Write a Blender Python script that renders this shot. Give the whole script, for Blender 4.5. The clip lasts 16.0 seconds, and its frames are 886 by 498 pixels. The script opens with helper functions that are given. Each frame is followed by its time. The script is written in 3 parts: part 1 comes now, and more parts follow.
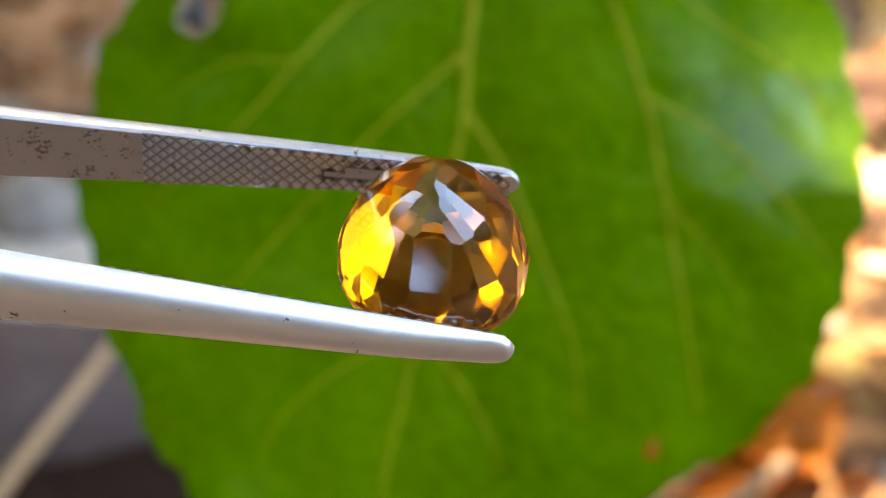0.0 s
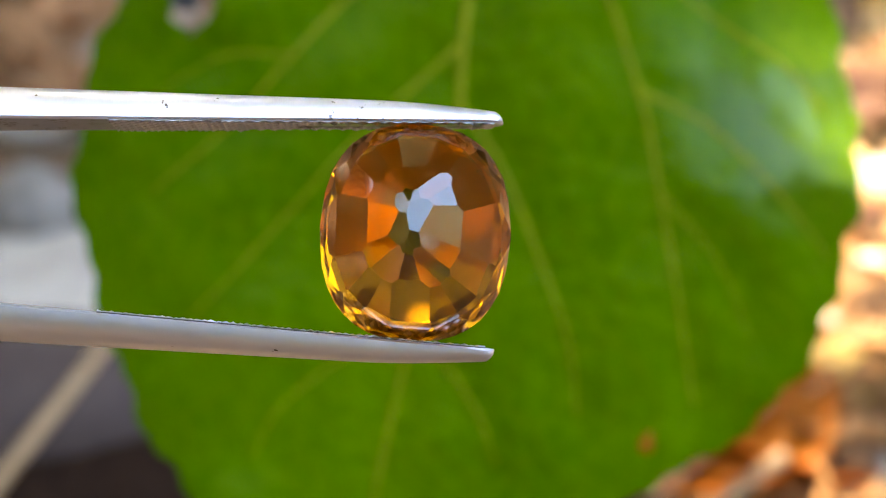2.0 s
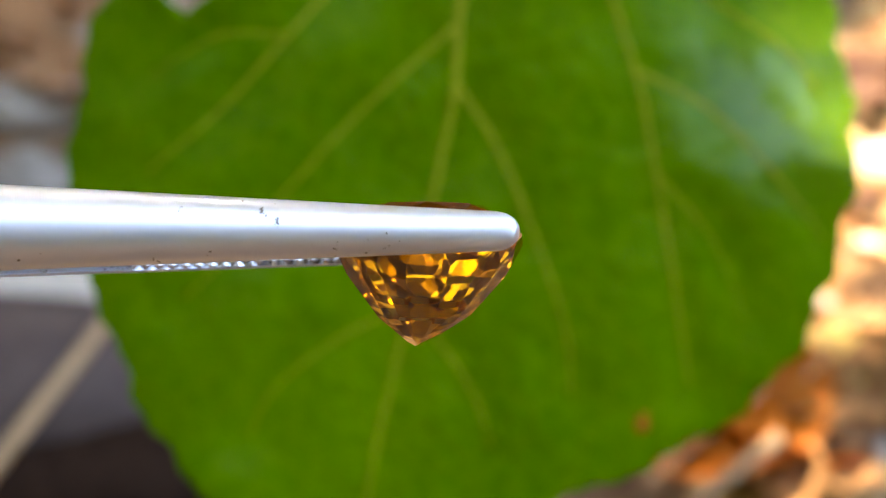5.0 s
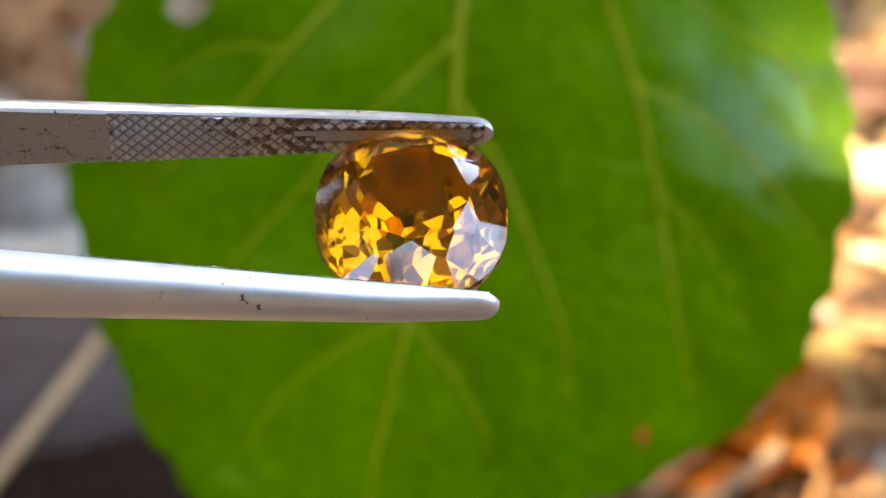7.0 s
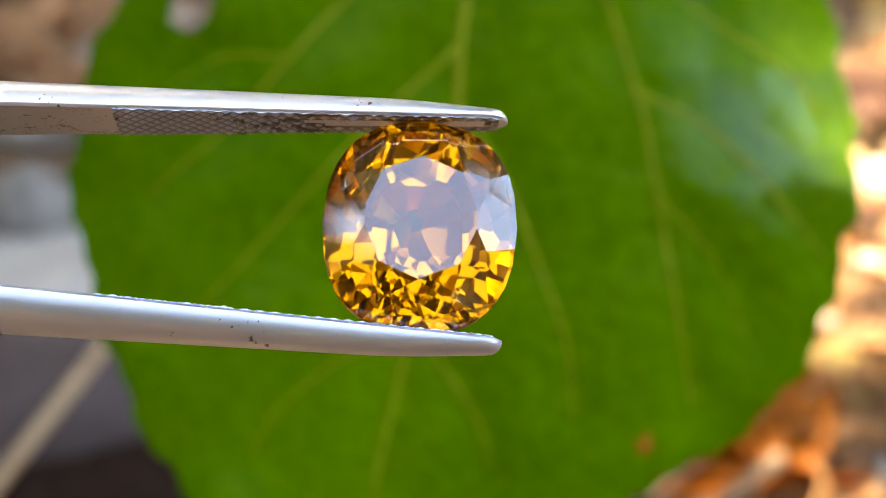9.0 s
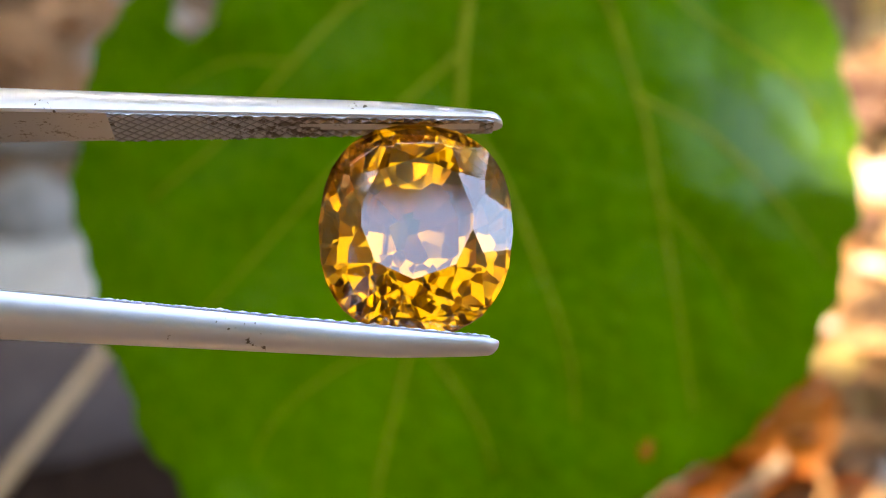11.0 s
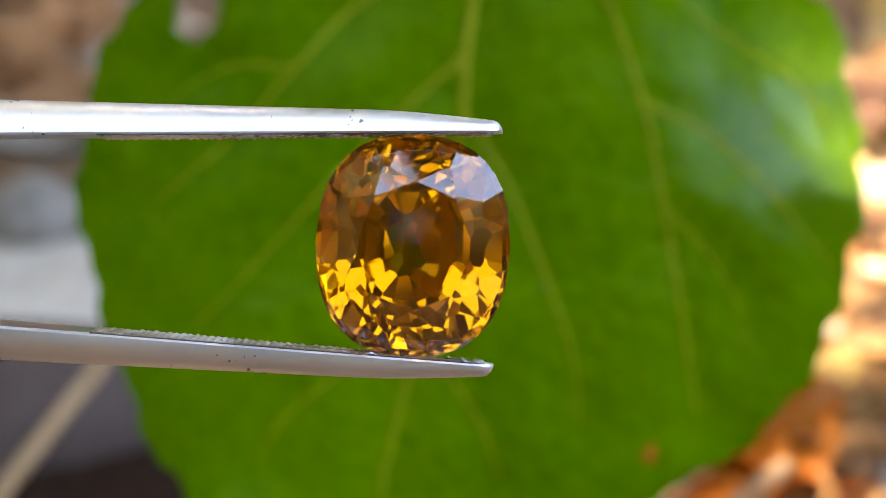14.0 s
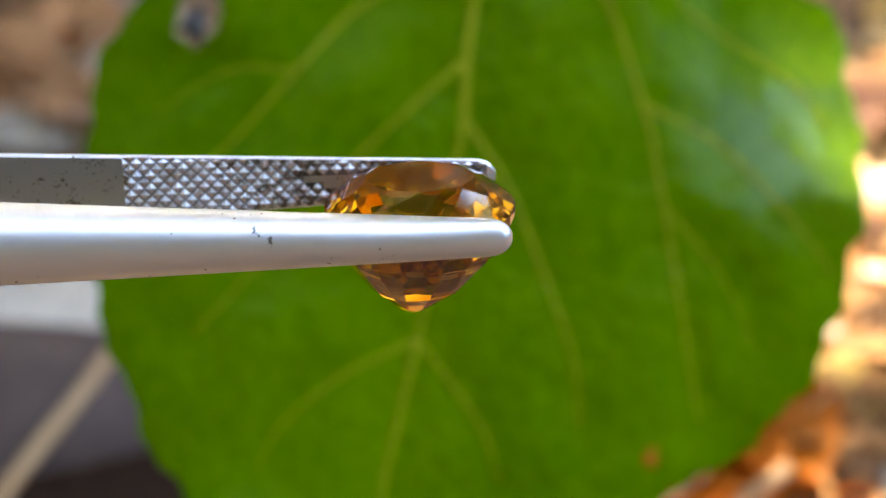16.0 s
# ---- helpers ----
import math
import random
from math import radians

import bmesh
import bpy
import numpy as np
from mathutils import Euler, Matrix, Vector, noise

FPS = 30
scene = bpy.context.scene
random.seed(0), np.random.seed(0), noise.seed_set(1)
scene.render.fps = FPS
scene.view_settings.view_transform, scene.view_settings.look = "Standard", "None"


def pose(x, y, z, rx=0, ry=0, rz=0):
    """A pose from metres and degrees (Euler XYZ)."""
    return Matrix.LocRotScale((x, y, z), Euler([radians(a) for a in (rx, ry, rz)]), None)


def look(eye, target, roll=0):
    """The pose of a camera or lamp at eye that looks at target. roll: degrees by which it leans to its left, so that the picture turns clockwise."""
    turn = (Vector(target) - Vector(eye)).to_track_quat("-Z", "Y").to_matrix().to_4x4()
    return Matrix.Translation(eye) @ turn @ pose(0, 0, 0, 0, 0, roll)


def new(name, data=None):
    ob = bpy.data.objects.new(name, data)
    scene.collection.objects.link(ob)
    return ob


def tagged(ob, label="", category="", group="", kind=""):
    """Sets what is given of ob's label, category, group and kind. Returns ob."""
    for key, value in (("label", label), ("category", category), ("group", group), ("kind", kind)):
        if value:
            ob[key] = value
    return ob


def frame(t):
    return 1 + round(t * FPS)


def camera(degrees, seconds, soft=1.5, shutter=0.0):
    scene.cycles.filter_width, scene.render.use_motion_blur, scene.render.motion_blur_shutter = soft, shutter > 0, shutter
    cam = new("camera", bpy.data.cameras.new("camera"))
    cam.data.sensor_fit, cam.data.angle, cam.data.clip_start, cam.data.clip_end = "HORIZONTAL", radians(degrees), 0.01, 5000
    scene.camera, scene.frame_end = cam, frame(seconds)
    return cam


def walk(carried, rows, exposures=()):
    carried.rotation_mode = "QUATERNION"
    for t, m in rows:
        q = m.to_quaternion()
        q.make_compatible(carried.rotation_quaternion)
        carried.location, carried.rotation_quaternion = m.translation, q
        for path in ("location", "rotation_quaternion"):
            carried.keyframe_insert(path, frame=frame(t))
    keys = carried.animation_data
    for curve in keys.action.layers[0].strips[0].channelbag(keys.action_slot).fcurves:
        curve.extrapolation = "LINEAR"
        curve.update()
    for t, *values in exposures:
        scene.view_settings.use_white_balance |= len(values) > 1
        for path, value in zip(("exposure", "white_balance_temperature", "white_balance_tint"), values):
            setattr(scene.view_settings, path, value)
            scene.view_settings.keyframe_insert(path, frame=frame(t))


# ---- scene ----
cam = camera(30, 16.0, soft=0.75)

# The view's own axes at rest: right, ahead, up. The gem hangs at the origin, 77 mm before the lens.
PITCH = 35.0
REST = pose(0, 0, 0, -PITCH, 0, 0)
REACH = 0.0774
EYE = REST @ Vector((0, -REACH, 0))
FAR = 0.15                      # from the lens to the green leaf
SPAN = 2926.0                   # focal length in units of the drift table
TO_CAMERA = pose(0, 0, 0, 90, 0, 0)


def bridge(rows, t):
    """Linear reading of a table at t."""
    if t <= rows[0][0]:
        return rows[0][1:]
    for a, b in zip(rows, rows[1:]):
        if t <= b[0]:
            k = (t - a[0]) / (b[0] - a[0])
            return tuple(p + (q - p) * k for p, q in zip(a[1:], b[1:]))
    return rows[-1][1:]


# seconds, sideways and downward drift of the hand-held view
DRIFT = [(0, 8, 10), (0.5, 5, 19), (1, -3, 19), (1.5, -6, 8), (2, -1, -1), (2.5, 2, -10), (3, 2, -22), (3.5, -5, -15), (4, -8, -29),
         (4.2, -9, -36), (5.2, -8, -36), (6.3, -6, -30), (6.5, -5, -26), (7, -9, -13), (7.5, -8, -21), (8, -5, -16), (8.5, -5, -10), (9, -5, 2), (10.2, -3, 9), (11.5, -1, 13),
         (12, -1, 11), (12.5, 0, 0), (13, 2, -1), (13.5, 3, 2), (14, 5, 19), (14.5, 0, 27), (15, 3, 23), (15.5, 2, 19), (16, 6, 25)]


def view_at(t):
    """The view's axes and place at t: mostly a turn of the wrist, a little sliding."""
    dx, dy = bridge(DRIFT, t)
    slide = Vector((-0.3 * dx, 0, 0.3 * dy)) * FAR / SPAN
    turn = Matrix.Rotation(0.7 * dx / SPAN, 4, "Z") @ Matrix.Rotation(0.7 * dy / SPAN, 4, "X")
    return Matrix.Translation(EYE) @ REST @ Matrix.Translation(slide) @ turn


cam.data.dof.use_dof = True
cam.data.dof.focus_distance = 0.0752
cam.data.dof.aperture_fstop = 43
walk(cam, [(r[0], view_at(r[0]) @ TO_CAMERA) for r in DRIFT], exposures=[(0, 4.33, 7050, 10), (4, 4.27, 7050, 10), (9, 4.19, 7050, 10), (16, 4.18, 7050, 10)])

# ---- light: hazy sky, sun through gaps in an added canopy ----
SUN_WAY = Vector((-0.25, 0.60, 0.76)).normalized()
world = bpy.data.worlds.new("sky")
scene.world = world
world.use_nodes = True
sky = world.node_tree.nodes.new("ShaderNodeTexSky")
sky.sky_type = "NISHITA"
sky.sun_disc = False
sky.sun_elevation = math.asin(SUN_WAY.z)
sky.sun_rotation = math.atan2(SUN_WAY.x, SUN_WAY.y)
sky.air_density, sky.dust_density, sky.ozone_density = 1.0, 2.7, 0.85
back = world.node_tree.nodes["Background"]
back.inputs[1].default_value = 0.15
world.node_tree.links.new(sky.outputs[0], back.inputs[0])
sun = new("sun", bpy.data.lights.new("sun", "SUN"))
sun.data.energy, sun.data.angle, sun.data.color = 1.9, radians(0.5), (1.0, 0.9, 0.72)
sun.matrix_world = look(SUN_WAY * 5, (0, 0, 0))


# ---- materials ----
def paint(name, low, high, scale, rough=0.6, metal=0.0, bump=0.2, fine=4.0, depth=0.0005, rough_low=None, through_light=0.0, per_piece=0.0, gloss=0.5, net=None, sheen_at=None):
    """A surface of two colours mixed by coarse and fine noise, with relief of that depth in metres."""
    m = bpy.data.materials.new(name)
    m.use_nodes = True
    n, l = m.node_tree.nodes, m.node_tree.links
    b = n["Principled BSDF"]
    at = n.new("ShaderNodeTexCoord")
    big, small = n.new("ShaderNodeTexNoise"), n.new("ShaderNodeTexNoise")
    big.inputs["Scale"].default_value, small.inputs["Scale"].default_value = scale, scale * fine
    big.inputs["Detail"].default_value, small.inputs["Detail"].default_value = 3, 4
    add = n.new("ShaderNodeMath")
    add.operation = "MULTIPLY_ADD"
    add.inputs[1].default_value = 0.45
    half = n.new("ShaderNodeMath")
    half.operation = "MULTIPLY"
    half.inputs[1].default_value = 0.55
    ramp = n.new("ShaderNodeValToRGB")
    ramp.color_ramp.elements[0].position, ramp.color_ramp.elements[1].position = 0.33, 0.67
    ramp.color_ramp.elements[0].color, ramp.color_ramp.elements[1].color = (*low, 1), (*high, 1)
    for t in (big, small):
        l.new(at.outputs["Object"], t.inputs["Vector"])
    l.new(big.outputs["Fac"], half.inputs[0])
    l.new(small.outputs["Fac"], add.inputs[0])
    l.new(half.outputs[0], add.inputs[2])
    l.new(add.outputs[0], ramp.inputs["Fac"])
    colour = ramp.outputs["Color"]
    if net:
        # fine veins between the large ones
        cells, line, lay = n.new("ShaderNodeTexVoronoi"), n.new("ShaderNodeMapRange"), n.new("ShaderNodeMix")
        cells.feature, lay.data_type = "DISTANCE_TO_EDGE", "RGBA"
        cells.inputs["Scale"].default_value = 190
        line.inputs["From Max"].default_value = 0.07
        line.inputs["To Min"].default_value, line.inputs["To Max"].default_value = 0.5, 0.0
        l.new(at.outputs["Object"], cells.inputs["Vector"])
        l.new(cells.outputs["Distance"], line.inputs["Value"])
        l.new(line.outputs[0], lay.inputs["Factor"])
        l.new(colour, lay.inputs["A"])
        lay.inputs["B"].default_value = (*net, 1)
        colour = lay.outputs["Result"]
    if per_piece:
        info, hue = n.new("ShaderNodeObjectInfo"), n.new("ShaderNodeHueSaturation")
        span = n.new("ShaderNodeMapRange")
        span.inputs["To Min"].default_value, span.inputs["To Max"].default_value = 1 - per_piece, 1 + per_piece
        l.new(info.outputs["Random"], span.inputs["Value"])
        l.new(span.outputs[0], hue.inputs["Value"])
        l.new(colour, hue.inputs["Color"])
        colour = hue.outputs["Color"]
    l.new(colour, b.inputs["Base Color"])
    b.inputs["Metallic"].default_value = metal
    b.inputs["Specular IOR Level"].default_value = gloss
    if sheen_at:
        # specular raised in one cloudy-edged patch, to put the sky's sheen there
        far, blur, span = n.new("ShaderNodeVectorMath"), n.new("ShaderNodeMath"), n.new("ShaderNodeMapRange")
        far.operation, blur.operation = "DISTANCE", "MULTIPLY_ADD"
        far.inputs[1].default_value = sheen_at
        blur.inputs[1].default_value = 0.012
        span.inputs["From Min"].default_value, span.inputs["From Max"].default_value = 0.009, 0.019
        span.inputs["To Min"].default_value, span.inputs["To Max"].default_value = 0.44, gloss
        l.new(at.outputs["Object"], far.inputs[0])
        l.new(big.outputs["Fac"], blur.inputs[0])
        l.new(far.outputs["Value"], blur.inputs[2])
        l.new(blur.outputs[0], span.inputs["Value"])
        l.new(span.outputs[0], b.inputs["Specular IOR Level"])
    b.inputs["Roughness"].default_value = rough
    if rough_low is not None:
        span = n.new("ShaderNodeMapRange")
        span.inputs["To Min"].default_value, span.inputs["To Max"].default_value = rough_low, rough
        l.new(small.outputs["Fac"], span.inputs["Value"])
        l.new(span.outputs[0], b.inputs["Roughness"])
    relief = n.new("ShaderNodeBump")
    relief.inputs["Strength"].default_value, relief.inputs["Distance"].default_value = bump, depth
    l.new(add.outputs[0], relief.inputs["Height"])
    l.new(relief.outputs[0], b.inputs["Normal"])
    if through_light:
        thin, mix = n.new("ShaderNodeBsdfTranslucent"), n.new("ShaderNodeMixShader")
        mix.inputs[0].default_value = through_light
        l.new(colour, thin.inputs["Color"])
        l.new(b.outputs[0], mix.inputs[1])
        l.new(thin.outputs[0], mix.inputs[2])
        l.new(mix.outputs[0], n["Material Output"].inputs["Surface"])
    return m


def gem_glass():
    m = bpy.data.materials.new("amber_gem")
    m.use_nodes = True
    b = m.node_tree.nodes["Principled BSDF"]
    b.inputs["Base Color"].default_value = (0.67, 0.225, 0.002, 1)
    b.inputs["Roughness"].default_value = 0.0
    b.inputs["IOR"].default_value = 1.77
    b.inputs["Transmission Weight"].default_value = 1.0
    # a little even amber translucency mixed in lifts the stone's dark facets
    veil, mix = m.node_tree.nodes.new("ShaderNodeBsdfTranslucent"), m.node_tree.nodes.new("ShaderNodeMixShader")
    veil.inputs["Color"].default_value = (0.85, 0.36, 0.01, 1)
    mix.inputs[0].default_value = 0.025
    m.node_tree.links.new(b.outputs[0], mix.inputs[1])
    m.node_tree.links.new(veil.outputs[0], mix.inputs[2])
    m.node_tree.links.new(mix.outputs[0], m.node_tree.nodes["Material Output"].inputs["Surface"])
    return m


GEM = gem_glass()


def steel(name, rough, stain, spots, scale, bare=0.74, deep_tone=None, blur=0.035):
    """Satin steel with sparse dark stains; also darker between two heights over the jaw's middle, in mm."""
    m = bpy.data.materials.new(name)
    m.use_nodes = True
    n, l = m.node_tree.nodes, m.node_tree.links
    b = n["Principled BSDF"]
    at, cloud, grain, brush = n.new("ShaderNodeTexCoord"), n.new("ShaderNodeTexNoise"), n.new("ShaderNodeTexNoise"), n.new("ShaderNodeTexNoise")
    cloud.inputs["Scale"].default_value, grain.inputs["Scale"].default_value, brush.inputs["Scale"].default_value = scale, scale * 6, 2500
    stretch = n.new("ShaderNodeMapping")
    stretch.inputs["Scale"].default_value = (0.06, 1, 1)
    mul, ramp = n.new("ShaderNodeMath"), n.new("ShaderNodeValToRGB")
    mul.operation = "MULTIPLY"
    ramp.color_ramp.elements[0].position, ramp.color_ramp.elements[1].position = spots, spots + blur
    ramp.color_ramp.elements[0].color, ramp.color_ramp.elements[1].color = (bare * 0.97, bare * 0.98, bare * 1.06, 1), (*stain, 1)
    l.new(at.outputs["Object"], cloud.inputs["Vector"])
    l.new(at.outputs["Object"], grain.inputs["Vector"])
    l.new(at.outputs["Object"], stretch.inputs["Vector"])
    l.new(stretch.outputs[0], brush.inputs["Vector"])
    l.new(cloud.outputs["Fac"], mul.inputs[0])
    l.new(grain.outputs["Fac"], mul.inputs[1])
    l.new(mul.outputs[0], ramp.inputs["Fac"])
    colour = ramp.outputs["Color"]
    if deep_tone:
        # darker brown towards the bottom of the cuts between the teeth
        axis, flip, tilt, deep, lay = n.new("ShaderNodeSeparateXYZ"), n.new("ShaderNodeMath"), n.new("ShaderNodeMath"), n.new("ShaderNodeMapRange"), n.new("ShaderNodeMix")
        flip.operation, tilt.operation, lay.data_type = "ABSOLUTE", "MULTIPLY_ADD", "RGBA"
        tilt.inputs[1].default_value = -SPREAD
        deep.inputs["From Min"].default_value, deep.inputs["From Max"].default_value = deep_tone[0] * 0.001, deep_tone[1] * 0.001
        deep.inputs["To Max"].default_value = 0.85
        lay.inputs["B"].default_value = (0.05, 0.038, 0.03, 1)
        l.new(at.outputs["Object"], axis.inputs[0])
        l.new(axis.outputs["Z"], flip.inputs[0])
        l.new(axis.outputs["X"], tilt.inputs[0])
        l.new(flip.outputs[0], tilt.inputs[2])
        l.new(tilt.outputs[0], deep.inputs["Value"])
        l.new(deep.outputs[0], lay.inputs["Factor"])
        l.new(colour, lay.inputs["A"])
        colour = lay.outputs["Result"]
    l.new(colour, b.inputs["Base Color"])
    span = n.new("ShaderNodeMapRange")
    span.inputs["To Min"].default_value, span.inputs["To Max"].default_value = rough - 0.03, rough + 0.03
    l.new(brush.outputs["Fac"], span.inputs["Value"])
    l.new(span.outputs[0], b.inputs["Roughness"])
    b.inputs["Metallic"].default_value = 1.0
    return m


LONG, WIDE = 5.1, 4.43           # half length and half width of the gem, mm
SPREAD = math.tan(radians(2.7))  # how far each jaw opens towards its tip
STEEL = steel("satin_steel", 0.41, (0.2, 0.18, 0.17), 0.425, 520, 0.89)
BLOT = steel("blotted_steel", 0.3, (0.27, 0.25, 0.24), 0.30, 900, 0.6, blur=0.075)
PAD = steel("stained_steel", 0.3, (0.24, 0.21, 0.19), 0.29, 330, 0.68, deep_tone=(LONG - 0.03, LONG + 0.025))
# the leaf's one glossier patch sits where a sky highlight is wanted
LEAF = paint("green_leaf", (0.06, 0.148, 0.0), (0.126, 0.237, 0.0), 45, rough=0.3, bump=0.22, fine=14, depth=0.0003, rough_low=0.22, through_light=0.25, gloss=0.03, net=(0.12, 0.21, 0.002), sheen_at=(0.030, 0.0, 0.009))
VEIN = paint("leaf_vein", (0.21, 0.235, 0.005), (0.31, 0.315, 0.012), 300, rough=0.5, bump=0.2, depth=0.0001, gloss=0.08)
SOIL = paint("brown_soil", (0.068, 0.038, 0.021), (0.23, 0.14, 0.078), 40, rough=0.9, gloss=0.1, bump=0.8, depth=0.004)
# near-black brown that paints the shaded soil below the dark stone
SHADOW_SOIL = paint("shadow_soil", (0.012, 0.006, 0.004), (0.03, 0.016, 0.01), 60, rough=0.9, gloss=0.05, bump=0.6, depth=0.002)
STONE = paint("grey_stone", (0.16, 0.13, 0.10), (0.37, 0.315, 0.26), 40, rough=0.8, bump=0.5, depth=0.001, per_piece=0.3)
DARK = paint("dark_stone", (0.06, 0.04, 0.034), (0.1, 0.07, 0.059), 45, rough=0.75, gloss=0.15, bump=0.4, depth=0.001)
PALE = paint("pale_stone", (0.33, 0.275, 0.22), (0.49, 0.425, 0.35), 30, rough=0.8, bump=0.3, depth=0.001)
TAN = paint("tan_pebble", (0.32, 0.19, 0.065), (0.62, 0.42, 0.18), 60, rough=0.6, bump=0.4, depth=0.0006, per_piece=0.45)
DRY = paint("dry_leaf", (0.25, 0.10, 0.030), (0.56, 0.30, 0.115), 60, rough=0.7, gloss=0.2, bump=0.5, depth=0.0006, through_light=0.25, per_piece=0.5)
RUST = paint("orange_dry_leaf", (0.36, 0.08, 0.004), (0.52, 0.16, 0.01), 50, rough=0.6, gloss=0.15, bump=0.4, depth=0.0005, through_light=0.3)
UMBER = paint("umber_gap_pebble", (0.08, 0.04, 0.018), (0.16, 0.085, 0.042), 60, rough=0.8, gloss=0.1, bump=0.4, depth=0.0006, per_piece=0.3)
# colour of one dark leaf, and of pieces painting shaded gaps
DEEP = paint("dark_leaf_and_gap", (0.045, 0.018, 0.01), (0.1, 0.042, 0.022), 60, rough=0.75, gloss=0.15, bump=0.5, depth=0.0006)
BLEACHED = paint("bleached_dry_leaf", (0.50, 0.37, 0.28), (0.74, 0.61, 0.50), 60, rough=0.75, gloss=0.2, bump=0.5, depth=0.0006, through_light=0.25, per_piece=0.25)
RUSSET = paint("russet_dry_leaf", (0.27, 0.115, 0.045), (0.56, 0.29, 0.13), 60, rough=0.75, gloss=0.2, bump=0.5, depth=0.0006, through_light=0.2, per_piece=0.4)
TWIG = paint("grey_twig", (0.27, 0.16, 0.075), (0.42, 0.27, 0.135), 150, rough=0.8, bump=0.4, depth=0.0003)
YELLOW = paint("yellow_dry_leaf", (0.46, 0.25, 0.04), (0.62, 0.42, 0.10), 50, rough=0.6, bump=0.4, depth=0.0005, through_light=0.3)
STRAW = paint("straw", (0.48, 0.30, 0.16), (0.64, 0.43, 0.24), 200, rough=0.6, gloss=0.2, bump=0.3, depth=0.0002)
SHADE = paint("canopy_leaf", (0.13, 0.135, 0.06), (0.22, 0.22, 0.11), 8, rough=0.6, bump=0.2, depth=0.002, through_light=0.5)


# ---- building helpers ----
def part(name, bm, material, parent=None, label="", smooth=True):
    me = bpy.data.meshes.new(name)
    bmesh.ops.recalc_face_normals(bm, faces=bm.faces[:])
    bm.to_mesh(me)
    bm.free()
    if smooth:
        me.polygons.foreach_set("use_smooth", [True] * len(me.polygons))
    me.materials.append(material)
    ob = new(name, me)
    ob.parent = parent
    if label:
        ob["label"] = label
    return ob


def tube(bm, points, radii, sides=8, flat=1.0):
    """A tapered tube along points; flat squeezes it along the second axis."""
    pts = [Vector(p) for p in points]
    rings = []
    for i, p in enumerate(pts):
        way = (pts[min(i + 1, len(pts) - 1)] - pts[max(i - 1, 0)]).normalized()
        side = way.cross(Vector((0, 1, 0)))
        side = side.normalized() if side.length > 1e-6 else Vector((1, 0, 0))
        other = side.cross(way).normalized()
        rings.append([bm.verts.new(p + radii[i] * (math.cos(a) * side + flat * math.sin(a) * other)) for a in (2 * math.pi * k / sides for k in range(sides))])
    for a, b in zip(rings, rings[1:]):
        for k in range(sides):
            bm.faces.new((a[k], a[(k + 1) % sides], b[(k + 1) % sides], b[k]))
    bm.faces.new(rings[0])
    bm.faces.new(rings[-1][::-1])


def smooth_line(points, steps=8):
    """Points of a soft curve through the given ones."""
    p = [Vector(q) for q in points]
    p = [2 * p[0] - p[1], *p, 2 * p[-1] - p[-2]]
    out = []
    for a, b, c, d in zip(p, p[1:], p[2:], p[3:]):
        for k in range(steps):
            t = k / steps
            out.append(0.5 * (2 * b + (c - a) * t + (2 * a - 5 * b + 4 * c - d) * t * t + (3 * b - a - 3 * c + d) * t ** 3))
    return out + [p[-2]]


# ---- ground ----
GROUND = -0.162


def relief(x, y):
    near = math.exp(-(x * x + (y - 0.25) ** 2) / 0.5)
    return near * (0.006 * noise.noise((x * 14, y * 14, 3)) + 0.003 * noise.noise((x * 45, y * 45, 7)))


def ground():
    bm = bmesh.new()
    line = [math.sinh(k / 60 * 8.6) / math.sinh(8.6) * 600 for k in range(-60, 61)]
    rows = [[bm.verts.new((x, y + 0.25, GROUND + relief(x, y + 0.25))) for x in line] for y in line]
    for a, b in zip(rows, rows[1:]):
        for k in range(len(line) - 1):
            bm.faces.new((a[k], a[k + 1], b[k + 1], b[k]))
    tagged(part("ground", bm, SOIL), "bare brown soil under dry leaf litter", "ground", kind="structure")


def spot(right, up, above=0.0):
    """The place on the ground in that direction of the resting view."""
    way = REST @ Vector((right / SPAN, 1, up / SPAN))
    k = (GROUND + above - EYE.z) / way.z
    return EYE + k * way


ground()


